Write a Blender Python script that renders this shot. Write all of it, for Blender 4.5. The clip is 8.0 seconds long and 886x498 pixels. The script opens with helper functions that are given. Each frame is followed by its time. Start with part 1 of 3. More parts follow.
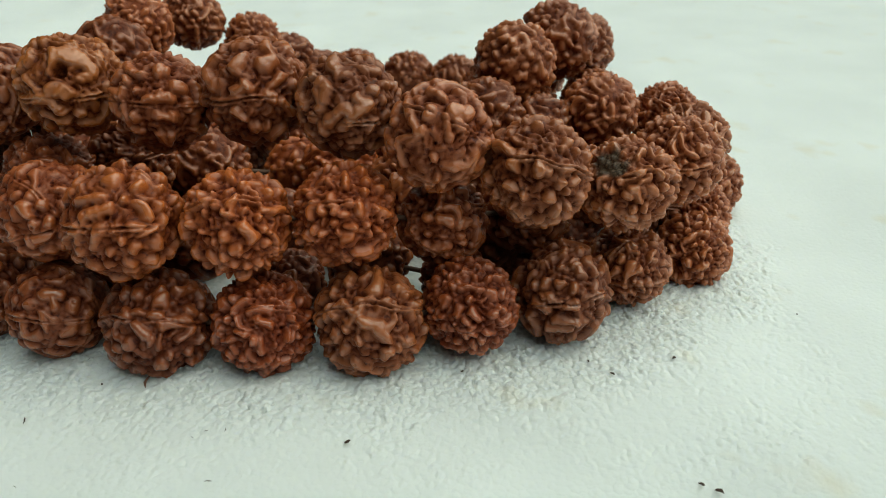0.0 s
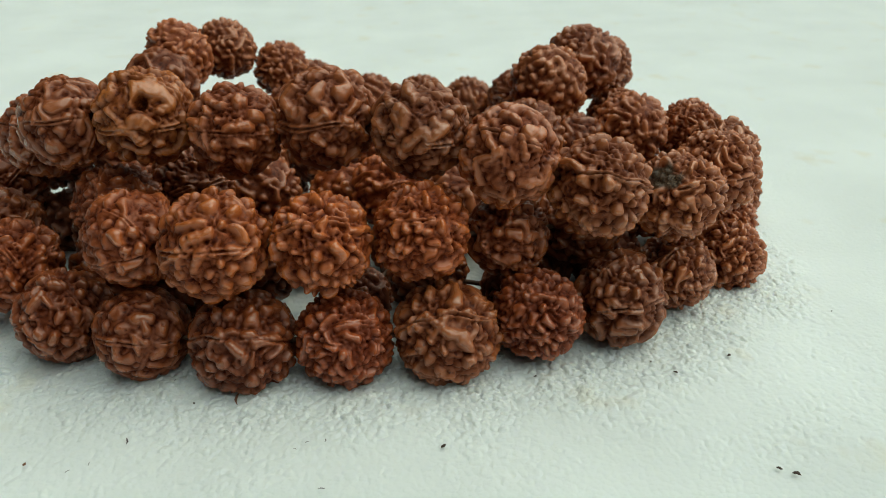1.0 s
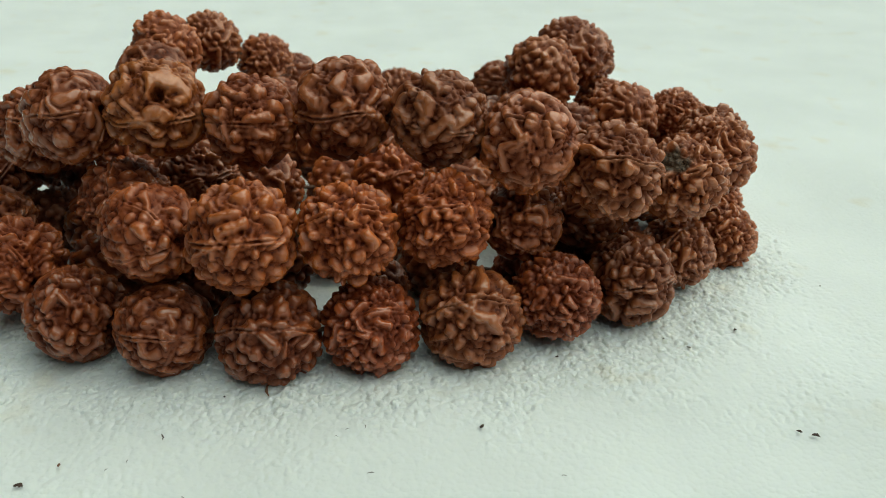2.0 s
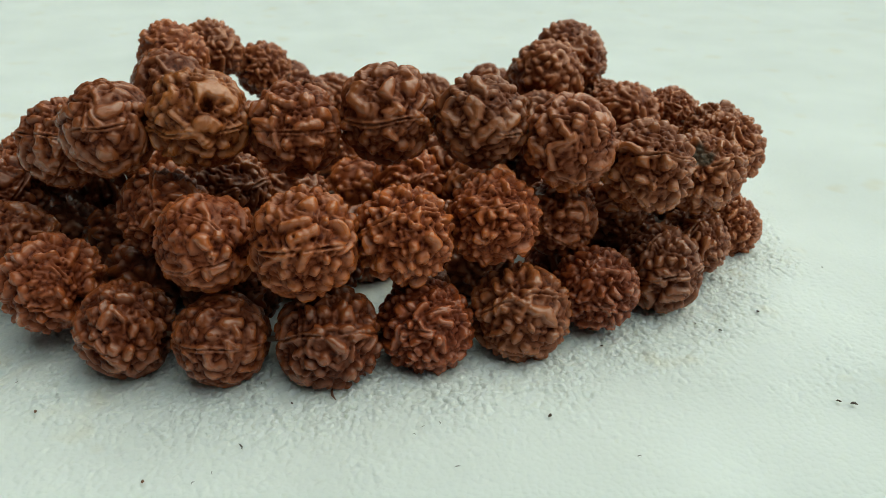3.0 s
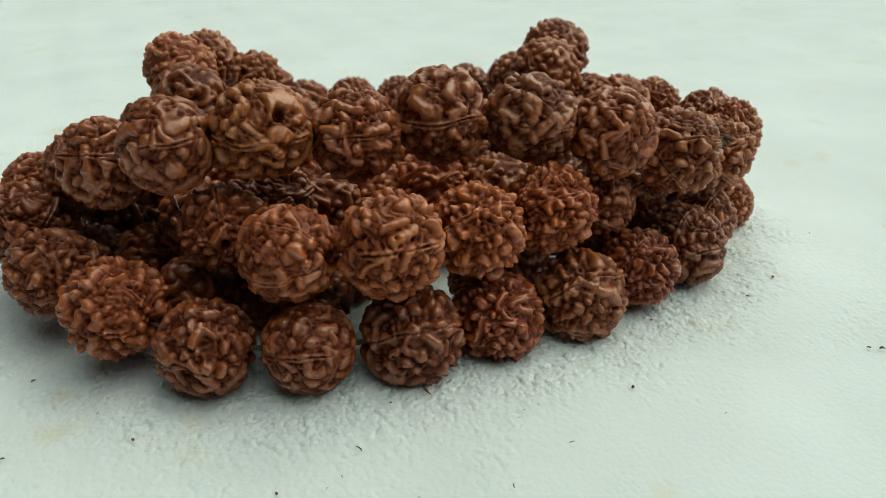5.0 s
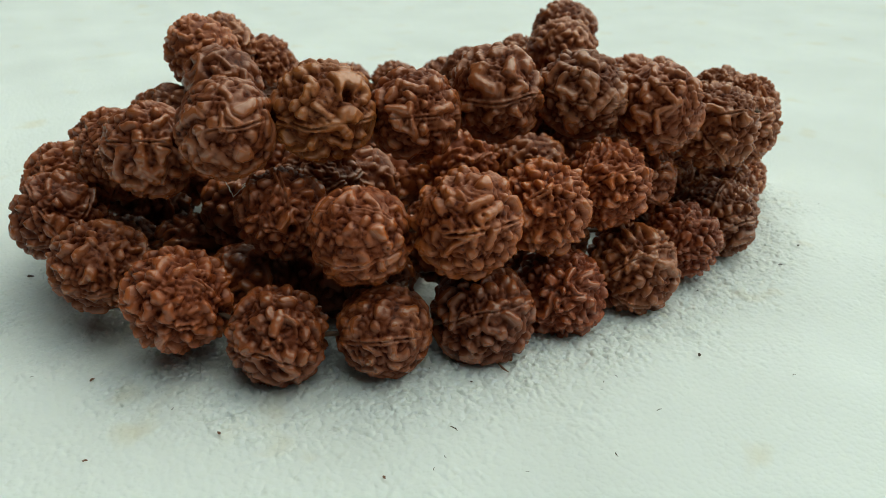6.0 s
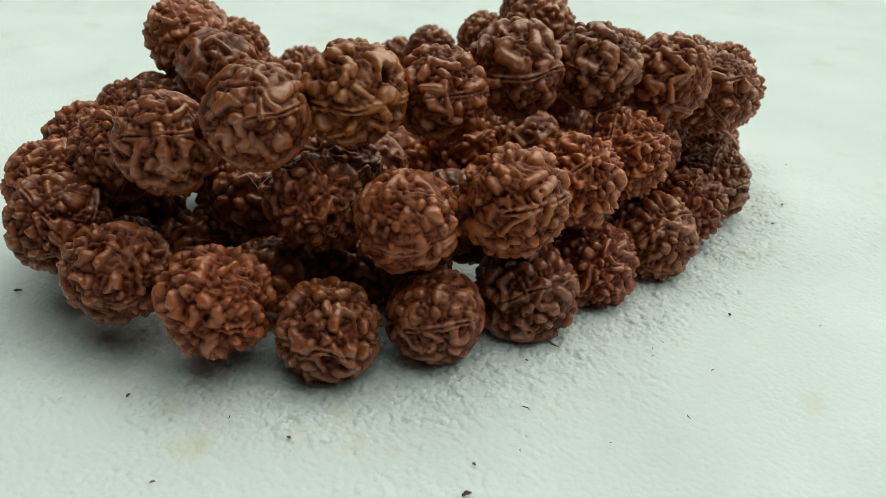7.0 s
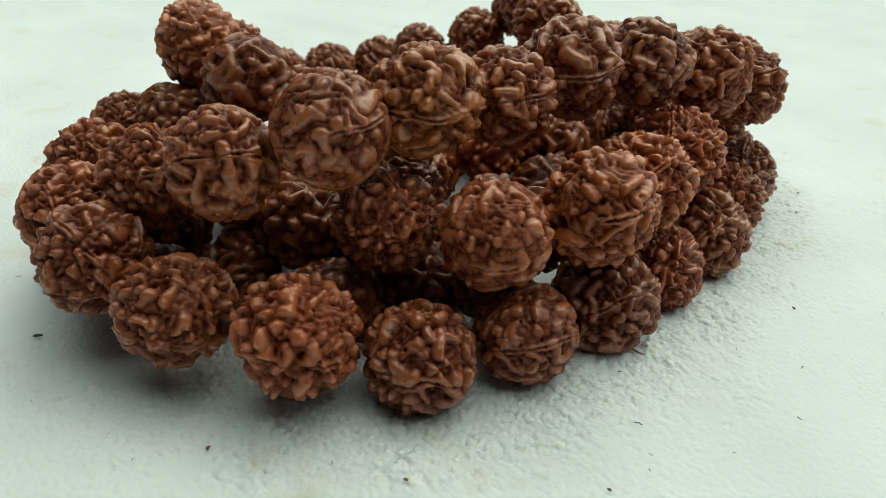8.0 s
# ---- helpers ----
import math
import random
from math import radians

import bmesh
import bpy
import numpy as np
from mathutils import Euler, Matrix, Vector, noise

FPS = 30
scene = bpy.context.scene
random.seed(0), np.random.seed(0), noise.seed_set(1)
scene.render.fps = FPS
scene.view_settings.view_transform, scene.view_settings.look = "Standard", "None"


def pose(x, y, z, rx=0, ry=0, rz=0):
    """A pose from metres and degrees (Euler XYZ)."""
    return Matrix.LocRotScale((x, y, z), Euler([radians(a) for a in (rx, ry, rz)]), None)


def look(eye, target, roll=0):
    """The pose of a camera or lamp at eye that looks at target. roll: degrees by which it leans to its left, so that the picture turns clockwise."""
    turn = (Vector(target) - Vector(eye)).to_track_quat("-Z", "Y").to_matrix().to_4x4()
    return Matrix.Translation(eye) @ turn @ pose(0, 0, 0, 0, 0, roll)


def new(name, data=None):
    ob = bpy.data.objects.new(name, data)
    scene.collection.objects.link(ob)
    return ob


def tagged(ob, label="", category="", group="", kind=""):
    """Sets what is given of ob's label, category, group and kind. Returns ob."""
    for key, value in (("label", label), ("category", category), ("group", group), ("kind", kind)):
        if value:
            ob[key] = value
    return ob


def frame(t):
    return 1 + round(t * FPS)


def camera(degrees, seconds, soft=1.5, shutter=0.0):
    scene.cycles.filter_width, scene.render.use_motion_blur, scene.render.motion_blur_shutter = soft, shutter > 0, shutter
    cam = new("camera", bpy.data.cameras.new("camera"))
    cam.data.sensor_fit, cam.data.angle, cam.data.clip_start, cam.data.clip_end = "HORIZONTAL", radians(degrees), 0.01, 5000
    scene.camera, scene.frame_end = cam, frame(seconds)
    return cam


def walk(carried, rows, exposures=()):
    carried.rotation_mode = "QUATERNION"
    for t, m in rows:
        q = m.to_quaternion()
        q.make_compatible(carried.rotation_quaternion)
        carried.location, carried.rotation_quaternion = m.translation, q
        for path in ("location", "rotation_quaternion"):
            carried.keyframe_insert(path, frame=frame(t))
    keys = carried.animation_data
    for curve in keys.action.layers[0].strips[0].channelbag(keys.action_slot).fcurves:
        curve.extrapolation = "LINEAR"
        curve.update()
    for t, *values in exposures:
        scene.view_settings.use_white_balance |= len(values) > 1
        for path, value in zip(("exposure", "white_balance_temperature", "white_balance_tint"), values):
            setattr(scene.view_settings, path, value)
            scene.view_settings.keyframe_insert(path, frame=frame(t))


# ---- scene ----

# ---- camera ----
cam = camera(61.97, 8.0, soft=0.5)
ROWS = [
    (0.0, 0.00000, 0.00000, 0.06326, 61.279, 0.055, -0.027),
    (0.5, -0.00891, -0.00324, 0.06467, 62.586, 0.428, -1.873),
    (1.0, -0.01559, -0.00512, 0.06561, 62.694, 0.473, -3.511),
    (1.5, -0.02171, -0.00616, 0.06506, 62.536, -0.024, -5.743),
    (3.0, -0.04666, -0.00532, 0.06590, 62.726, -0.785, -14.686),
    (3.5, -0.05697, -0.00453, 0.06700, 62.890, -0.698, -17.094),
    (4.0, -0.06143, -0.00445, 0.06709, 63.368, -0.515, -19.731),
    (4.5, -0.06647, -0.00274, 0.06711, 63.104, -0.429, -22.170),
    (6.0, -0.09140, 0.00855, 0.06443, 62.358, -1.134, -29.994),
    (6.5, -0.10096, 0.01557, 0.06355, 61.527, -1.395, -34.210),
    (7.0, -0.10732, 0.02156, 0.06280, 61.228, -1.341, -38.773),
    (7.5, -0.11319, 0.03025, 0.06237, 61.140, -1.271, -42.928),
    (8.0, -0.11973, 0.04206, 0.06149, 61.062, -1.738, -46.423),
]
walk(cam, [(t, pose(x, y, z, rx, ry, rz)) for t, x, y, z, rx, ry, rz in ROWS], [(0.0, 0.04, 5900, -14), (1.5, 0.02, 5900, -14), (4.5, 0.03, 5900, -15), (6.5, 0.06, 5900, -15), (8.0, 0.2, 5900, -15)])
cam.data.dof.use_dof = True
cam.data.dof.focus_distance = 0.102
cam.data.dof.aperture_fstop = 42.0

# ---- light: a wide soft sun and a pale sky ----
SUN_AZ, SUN_EL = radians(6), radians(60)
world = bpy.data.worlds.new("sky")
scene.world = world
world.use_nodes = True
wn = world.node_tree.nodes
sky = wn.new("ShaderNodeTexSky")
sky.sky_type = "NISHITA"
sky.sun_disc = False
sky.sun_elevation = SUN_EL
sky.sun_rotation = radians(90) - SUN_AZ
sky.air_density, sky.dust_density, sky.ozone_density = 0.2, 6.0, 0.0
wn["Background"].inputs["Strength"].default_value = 0.043
warm = wn.new("ShaderNodeMix")
warm.data_type, warm.blend_type = "RGBA", "MULTIPLY"
warm.inputs[0].default_value = 1.0
warm.inputs[7].default_value = (1.0, 0.86, 0.64, 1)
world.node_tree.links.new(sky.outputs["Color"], warm.inputs[6])
world.node_tree.links.new(warm.outputs[2], wn["Background"].inputs["Color"])
sun = new("sun", bpy.data.lights.new("sun", "SUN"))
sun.data.energy = 2.95
sun.data.angle = radians(100)
sun.data.color = (0.98, 0.97, 0.95)
sun.matrix_world = look((math.cos(SUN_AZ) * math.cos(SUN_EL), math.sin(SUN_AZ) * math.cos(SUN_EL), math.sin(SUN_EL)), (0, 0, 0))


# ---- materials ----
def material(name):
    m = bpy.data.materials.new(name)
    m.use_nodes = True
    return m, m.node_tree.nodes, m.node_tree.links, m.node_tree.nodes["Principled BSDF"]


def node(nodes, kind, **values):
    n = nodes.new(kind)
    for key, value in values.items():
        n.inputs[key.replace("_", " ")].default_value = value
    return n


def ramp(nodes, stops):
    r = nodes.new("ShaderNodeValToRGB")
    while len(r.color_ramp.elements) < len(stops):
        r.color_ramp.elements.new(0.5)
    for e, (p, c) in zip(r.color_ramp.elements, stops):
        e.position, e.color = p, (*c, 1)
    return r


def seed_material():
    """Rudraksha stone: red-brown skin, crests polished to tan by handling, groove shade put into the colour, tinted
    bead by bead.
    """
    m, n, l, b = material("rudraksha_seed")
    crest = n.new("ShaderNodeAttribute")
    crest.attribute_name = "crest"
    tex = n.new("ShaderNodeTexCoord")
    info = n.new("ShaderNodeObjectInfo")
    shift = n.new("ShaderNodeVectorMath")
    shift.operation = "ADD"
    l.new(tex.outputs["Object"], shift.inputs[0])
    l.new(info.outputs["Random"], shift.inputs[1])
    blot = node(n, "ShaderNodeTexNoise", Scale=260.0, Detail=4.0, Roughness=0.6)
    l.new(shift.outputs[0], blot.inputs["Vector"])
    grain = node(n, "ShaderNodeTexNoise", Scale=5200.0, Detail=5.0, Roughness=0.65)
    l.new(shift.outputs[0], grain.inputs["Vector"])
    # wear and groove shade in one tone: crest height shifted by blotches and grain
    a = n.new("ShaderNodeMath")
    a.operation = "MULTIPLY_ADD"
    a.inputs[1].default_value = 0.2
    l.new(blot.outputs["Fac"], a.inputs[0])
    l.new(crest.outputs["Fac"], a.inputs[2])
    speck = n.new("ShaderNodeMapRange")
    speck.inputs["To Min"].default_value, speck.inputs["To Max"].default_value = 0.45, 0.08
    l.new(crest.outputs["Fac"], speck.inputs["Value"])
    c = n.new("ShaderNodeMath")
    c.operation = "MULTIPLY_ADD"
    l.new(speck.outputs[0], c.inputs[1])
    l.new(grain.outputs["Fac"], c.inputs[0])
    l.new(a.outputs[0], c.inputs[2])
    # the low end paints crevice shade along with the grooves' own dark red
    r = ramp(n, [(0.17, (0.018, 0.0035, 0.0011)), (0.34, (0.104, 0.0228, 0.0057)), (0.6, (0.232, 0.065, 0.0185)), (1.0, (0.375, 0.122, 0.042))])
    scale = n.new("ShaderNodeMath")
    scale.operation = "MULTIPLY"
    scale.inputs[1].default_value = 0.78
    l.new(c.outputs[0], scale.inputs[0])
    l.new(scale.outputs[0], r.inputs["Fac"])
    tint = n.new("ShaderNodeMix")
    tint.data_type, tint.blend_type = "RGBA", "MULTIPLY"
    tint.inputs[0].default_value = 1.0
    l.new(r.outputs["Color"], tint.inputs[6])
    l.new(info.outputs["Color"], tint.inputs[7])
    # dark pores with edges of their own, crevice shade in colour, fewer on worn crests
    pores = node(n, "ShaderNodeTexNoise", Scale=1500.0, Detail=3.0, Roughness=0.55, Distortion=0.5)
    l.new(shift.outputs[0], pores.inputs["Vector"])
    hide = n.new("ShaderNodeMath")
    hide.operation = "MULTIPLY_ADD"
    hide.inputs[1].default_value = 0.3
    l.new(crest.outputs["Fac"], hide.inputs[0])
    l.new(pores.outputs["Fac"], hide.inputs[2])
    pore_dark = ramp(n, [(0.42, (0.45, 0.3, 0.22)), (0.52, (1, 1, 1))])
    l.new(hide.outputs[0], pore_dark.inputs["Fac"])
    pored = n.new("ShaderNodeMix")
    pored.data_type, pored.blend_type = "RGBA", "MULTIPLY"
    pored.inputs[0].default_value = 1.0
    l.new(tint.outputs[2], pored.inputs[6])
    l.new(pore_dark.outputs["Color"], pored.inputs[7])
    scar = n.new("ShaderNodeAttribute")
    scar.attribute_name = "crust"
    crumbly = ramp(n, [(0.44, (0.03, 0.019, 0.013)), (0.7, (0.2, 0.125, 0.07))])
    l.new(grain.outputs["Fac"], crumbly.inputs["Fac"])
    scarred = n.new("ShaderNodeMix")
    scarred.data_type = "RGBA"
    l.new(scar.outputs["Fac"], scarred.inputs[0])
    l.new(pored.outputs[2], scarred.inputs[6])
    l.new(crumbly.outputs["Color"], scarred.inputs[7])
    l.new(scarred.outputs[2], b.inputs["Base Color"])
    rough = n.new("ShaderNodeMapRange")
    rough.inputs["To Min"].default_value, rough.inputs["To Max"].default_value = 0.62, 0.14
    l.new(crest.outputs["Fac"], rough.inputs["Value"])
    l.new(rough.outputs[0], b.inputs["Roughness"])
    gloss = n.new("ShaderNodeMapRange")
    gloss.inputs["To Min"].default_value, gloss.inputs["To Max"].default_value = 0.03, 1.0
    l.new(crest.outputs["Fac"], gloss.inputs["Value"])
    l.new(gloss.outputs[0], b.inputs["Specular IOR Level"])
    bump = n.new("ShaderNodeBump")
    bump.inputs["Strength"].default_value, bump.inputs["Distance"].default_value = 0.45, 0.00007
    l.new(grain.outputs["Fac"], bump.inputs["Height"])
    bump2 = n.new("ShaderNodeBump")
    bump2.inputs["Strength"].default_value, bump2.inputs["Distance"].default_value = 0.4, 0.0002
    fold = node(n, "ShaderNodeTexNoise", Scale=2300.0, Detail=3.0, Distortion=0.8)
    l.new(shift.outputs[0], fold.inputs["Vector"])
    l.new(fold.outputs["Fac"], bump2.inputs["Height"])
    l.new(bump2.outputs[0], bump.inputs["Normal"])
    l.new(bump.outputs[0], b.inputs["Normal"])
    return m


def cloth_material(name, base, strength):
    m, n, l, b = material(name)
    tex = n.new("ShaderNodeTexCoord")
    wide = node(n, "ShaderNodeTexNoise", Scale=28.0, Detail=4.0)
    l.new(tex.outputs["Object"], wide.inputs["Vector"])
    r = ramp(n, [(0.3, tuple(x * 0.9 for x in base)), (0.7, base)])
    l.new(wide.outputs["Fac"], r.inputs["Fac"])
    spots = node(n, "ShaderNodeTexNoise", Scale=75.0, Detail=2.0)
    l.new(tex.outputs["Object"], spots.inputs["Vector"])
    stain = ramp(n, [(0.62, (1, 1, 1)), (0.75, (0.95, 0.89, 0.78))])
    l.new(spots.outputs["Fac"], stain.inputs["Fac"])
    soiled = n.new("ShaderNodeMix")
    soiled.data_type, soiled.blend_type = "RGBA", "MULTIPLY"
    soiled.inputs[0].default_value = 1.0
    l.new(r.outputs["Color"], soiled.inputs[6])
    l.new(stain.outputs["Color"], soiled.inputs[7])
    l.new(soiled.outputs[2], b.inputs["Base Color"])
    b.inputs["Roughness"].default_value = 0.85
    b.inputs["Specular IOR Level"].default_value = 0.25
    b.inputs["Sheen Weight"].default_value = 0.35
    b.inputs["Sheen Roughness"].default_value = 0.3
    b.inputs["Subsurface Weight"].default_value = 0.9
    b.inputs["Subsurface Radius"].default_value = (1.0, 1.0, 0.9)
    b.inputs["Subsurface Scale"].default_value = 0.0016
    pile = node(n, "ShaderNodeTexNoise", Scale=3200.0, Detail=5.0, Roughness=0.6, Distortion=0.6)
    l.new(tex.outputs["Object"], pile.inputs["Vector"])
    bump = n.new("ShaderNodeBump")
    bump.inputs["Strength"].default_value, bump.inputs["Distance"].default_value = strength, 0.0003
    l.new(pile.outputs["Fac"], bump.inputs["Height"])
    tufts = node(n, "ShaderNodeTexNoise", Scale=1150.0, Detail=2.0, Distortion=0.4)
    l.new(tex.outputs["Object"], tufts.inputs["Vector"])
    fluff = n.new("ShaderNodeBump")
    fluff.inputs["Strength"].default_value, fluff.inputs["Distance"].default_value = 0.15, 0.0003
    l.new(tufts.outputs["Fac"], fluff.inputs["Height"])
    # close round granules of pile, standing up where the beads ruffle the cloth
    ruffle = n.new("ShaderNodeAttribute")
    ruffle.attribute_name = "ruffle"
    bent = n.new("ShaderNodeVectorMath")
    bent.operation = "MULTIPLY_ADD"
    bent.inputs[1].default_value = (0.0004, 0.0004, 0.0004)
    l.new(tufts.outputs["Color"], bent.inputs[0])
    l.new(tex.outputs["Object"], bent.inputs[2])
    cells = n.new("ShaderNodeTexVoronoi")
    cells.feature = "SMOOTH_F1"
    cells.inputs["Scale"].default_value = 1250.0
    cells.inputs["Smoothness"].default_value = 0.25
    l.new(bent.outputs[0], cells.inputs["Vector"])
    round_top = n.new("ShaderNodeMath")
    round_top.operation = "POWER"
    round_top.inputs[1].default_value = 2.0
    l.new(cells.outputs["Distance"], round_top.inputs[0])
    granule = n.new("ShaderNodeBump")
    granule.invert = True
    granule.inputs["Distance"].default_value = 0.0006
    l.new(ruffle.outputs["Fac"], granule.inputs["Strength"])
    l.new(round_top.outputs[0], granule.inputs["Height"])
    l.new(granule.outputs[0], fluff.inputs["Normal"])
    l.new(fluff.outputs[0], bump.inputs["Normal"])
    l.new(bump.outputs[0], b.inputs["Normal"])
    return m


def plain_material(name, colour, rough, bumpy=0.3, scale=900.0):
    m, n, l, b = material(name)
    tex = n.new("ShaderNodeTexCoord")
    t = node(n, "ShaderNodeTexNoise", Scale=scale, Detail=4.0)
    l.new(tex.outputs["Object"], t.inputs["Vector"])
    r = ramp(n, [(0.3, tuple(x * 0.6 for x in colour)), (0.75, colour)])
    l.new(t.outputs["Fac"], r.inputs["Fac"])
    l.new(r.outputs["Color"], b.inputs["Base Color"])
    b.inputs["Roughness"].default_value = rough
    bump = n.new("ShaderNodeBump")
    bump.inputs["Strength"].default_value, bump.inputs["Distance"].default_value = bumpy, 0.0002
    l.new(t.outputs["Fac"], bump.inputs["Height"])
    l.new(bump.outputs[0], b.inputs["Normal"])
    return m


SEED = seed_material()
CLOTH = cloth_material("white_fleece", (0.73, 0.74, 0.73), 0.25)
CORD = plain_material("dark_cord", (0.12, 0.06, 0.035), 0.8)


# ---- mesh helpers ----
def mesh_from(name, verts, faces, mat, smooth=True):
    me = bpy.data.meshes.new(name)
    me.from_pydata(verts, [], faces)
    me.materials.append(mat)
    if smooth:
        me.polygons.foreach_set("use_smooth", [True] * len(me.polygons))
    me.update()
    return me


def geodesic(n):
    """A unit sphere of 20 * n * n even triangles: points and faces."""
    bm = bmesh.new()
    bmesh.ops.create_icosphere(bm, subdivisions=1, radius=1.0)
    bm.verts.ensure_lookup_table()
    tris = [[np.array(v.co) for v in f.verts] for f in bm.faces]
    bm.free()
    points, index, faces = [], {}, []
    for a, b, c in tris:
        grid = {}
        for i in range(n + 1):
            for j in range(n + 1 - i):
                p = (a * (n - i - j) + b * i + c * j) / n
                p = p / np.linalg.norm(p)
                key = (round(p[0] * 1e5), round(p[1] * 1e5), round(p[2] * 1e5))
                if key not in index:
                    index[key] = len(points)
                    points.append(p)
                grid[i, j] = index[key]
        for i in range(n):
            for j in range(n - i):
                faces.append((grid[i, j], grid[i + 1, j], grid[i, j + 1]))
                if j < n - i - 1:
                    faces.append((grid[i + 1, j], grid[i + 1, j + 1], grid[i, j + 1]))
    return np.array(points), faces


SPHERES = {n: geodesic(n) for n in (44, 24)}


def waves(rng, p, k, count=42):
    """Noise of one wavelength on the sphere: a sum of random plane waves."""
    d = rng.normal(size=(count, 3))
    d *= (k * rng.uniform(0.8, 1.25, count) / np.linalg.norm(d, axis=1))[:, None]
    return np.cos(p @ d.T + rng.uniform(0, 6.283, count)).sum(1) * math.sqrt(2 / count)


def smooth01(x):
    x = np.clip(x, 0, 1)
    return x * x * (3 - 2 * x)


def knobs(rng, p, cells, merge, low, webbed=0.0):
    """Rounded pebbles and worms standing on the skin, 0 between them to 1 on top, some of them low; webbed worms branch into a network."""
    i = np.arange(cells) + 0.5
    lift, turn = 1 - 2 * i / cells, i * 2.39996
    c = np.stack([np.sqrt(1 - lift ** 2) * np.cos(turn), np.sqrt(1 - lift ** 2) * np.sin(turn), lift], 1)
    gap = 3.54 / math.sqrt(cells)
    c += rng.normal(0, 0.2 * gap, c.shape)
    c /= np.linalg.norm(c, axis=1)[:, None]
    near = np.argsort(-(c @ c.T), axis=1)[:, 1:6]
    size = rng.beta(1.6, 1.8, cells)
    height = 0.6 + 0.45 * size + rng.normal(0, 0.08, cells)
    height[rng.random(cells) < low] *= 0.4
    wide = gap * (0.22 + 0.2 * size)
    out, foot = np.zeros(len(p)), np.zeros(len(p))
    for j in range(cells):
        # a worm reaches over to a neighbour, a pebble only a little way
        worm = rng.random() < max(merge, webbed)
        reach = rng.uniform(0.4, 0.85) if worm else rng.uniform(0.0, 0.25)
        ends = [near[j, rng.integers(5)]]
        if worm and rng.random() < webbed:
            ends.append(near[j, rng.integers(5)])
        close = np.nonzero(p @ c[j] > 1 - 2.4 * gap * gap)[0]
        q = p[close] - c[j]
        for end in ends:
            way = (c[end] - c[j]) * reach
            along = np.clip(q @ way / (way @ way + 1e-9), 0, 1)
            d = np.linalg.norm(q - along[:, None] * way, axis=1) / (wide[j] * (1 + 0.1 * webbed))
            d *= 1 + 0.2 * along * worm
            cap = height[j] * np.clip(1 - d * d / 1.4, 0, 1)
            out[close] += np.expm1(10 * cap)
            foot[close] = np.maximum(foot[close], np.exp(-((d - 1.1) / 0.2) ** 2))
    out = np.log1p(out) / 10
    worn = min(1, 0.15 + 2.5 * webbed)
    out += worn * (0.95 * np.tanh(1.35 * out) - out)
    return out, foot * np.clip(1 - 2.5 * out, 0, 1)


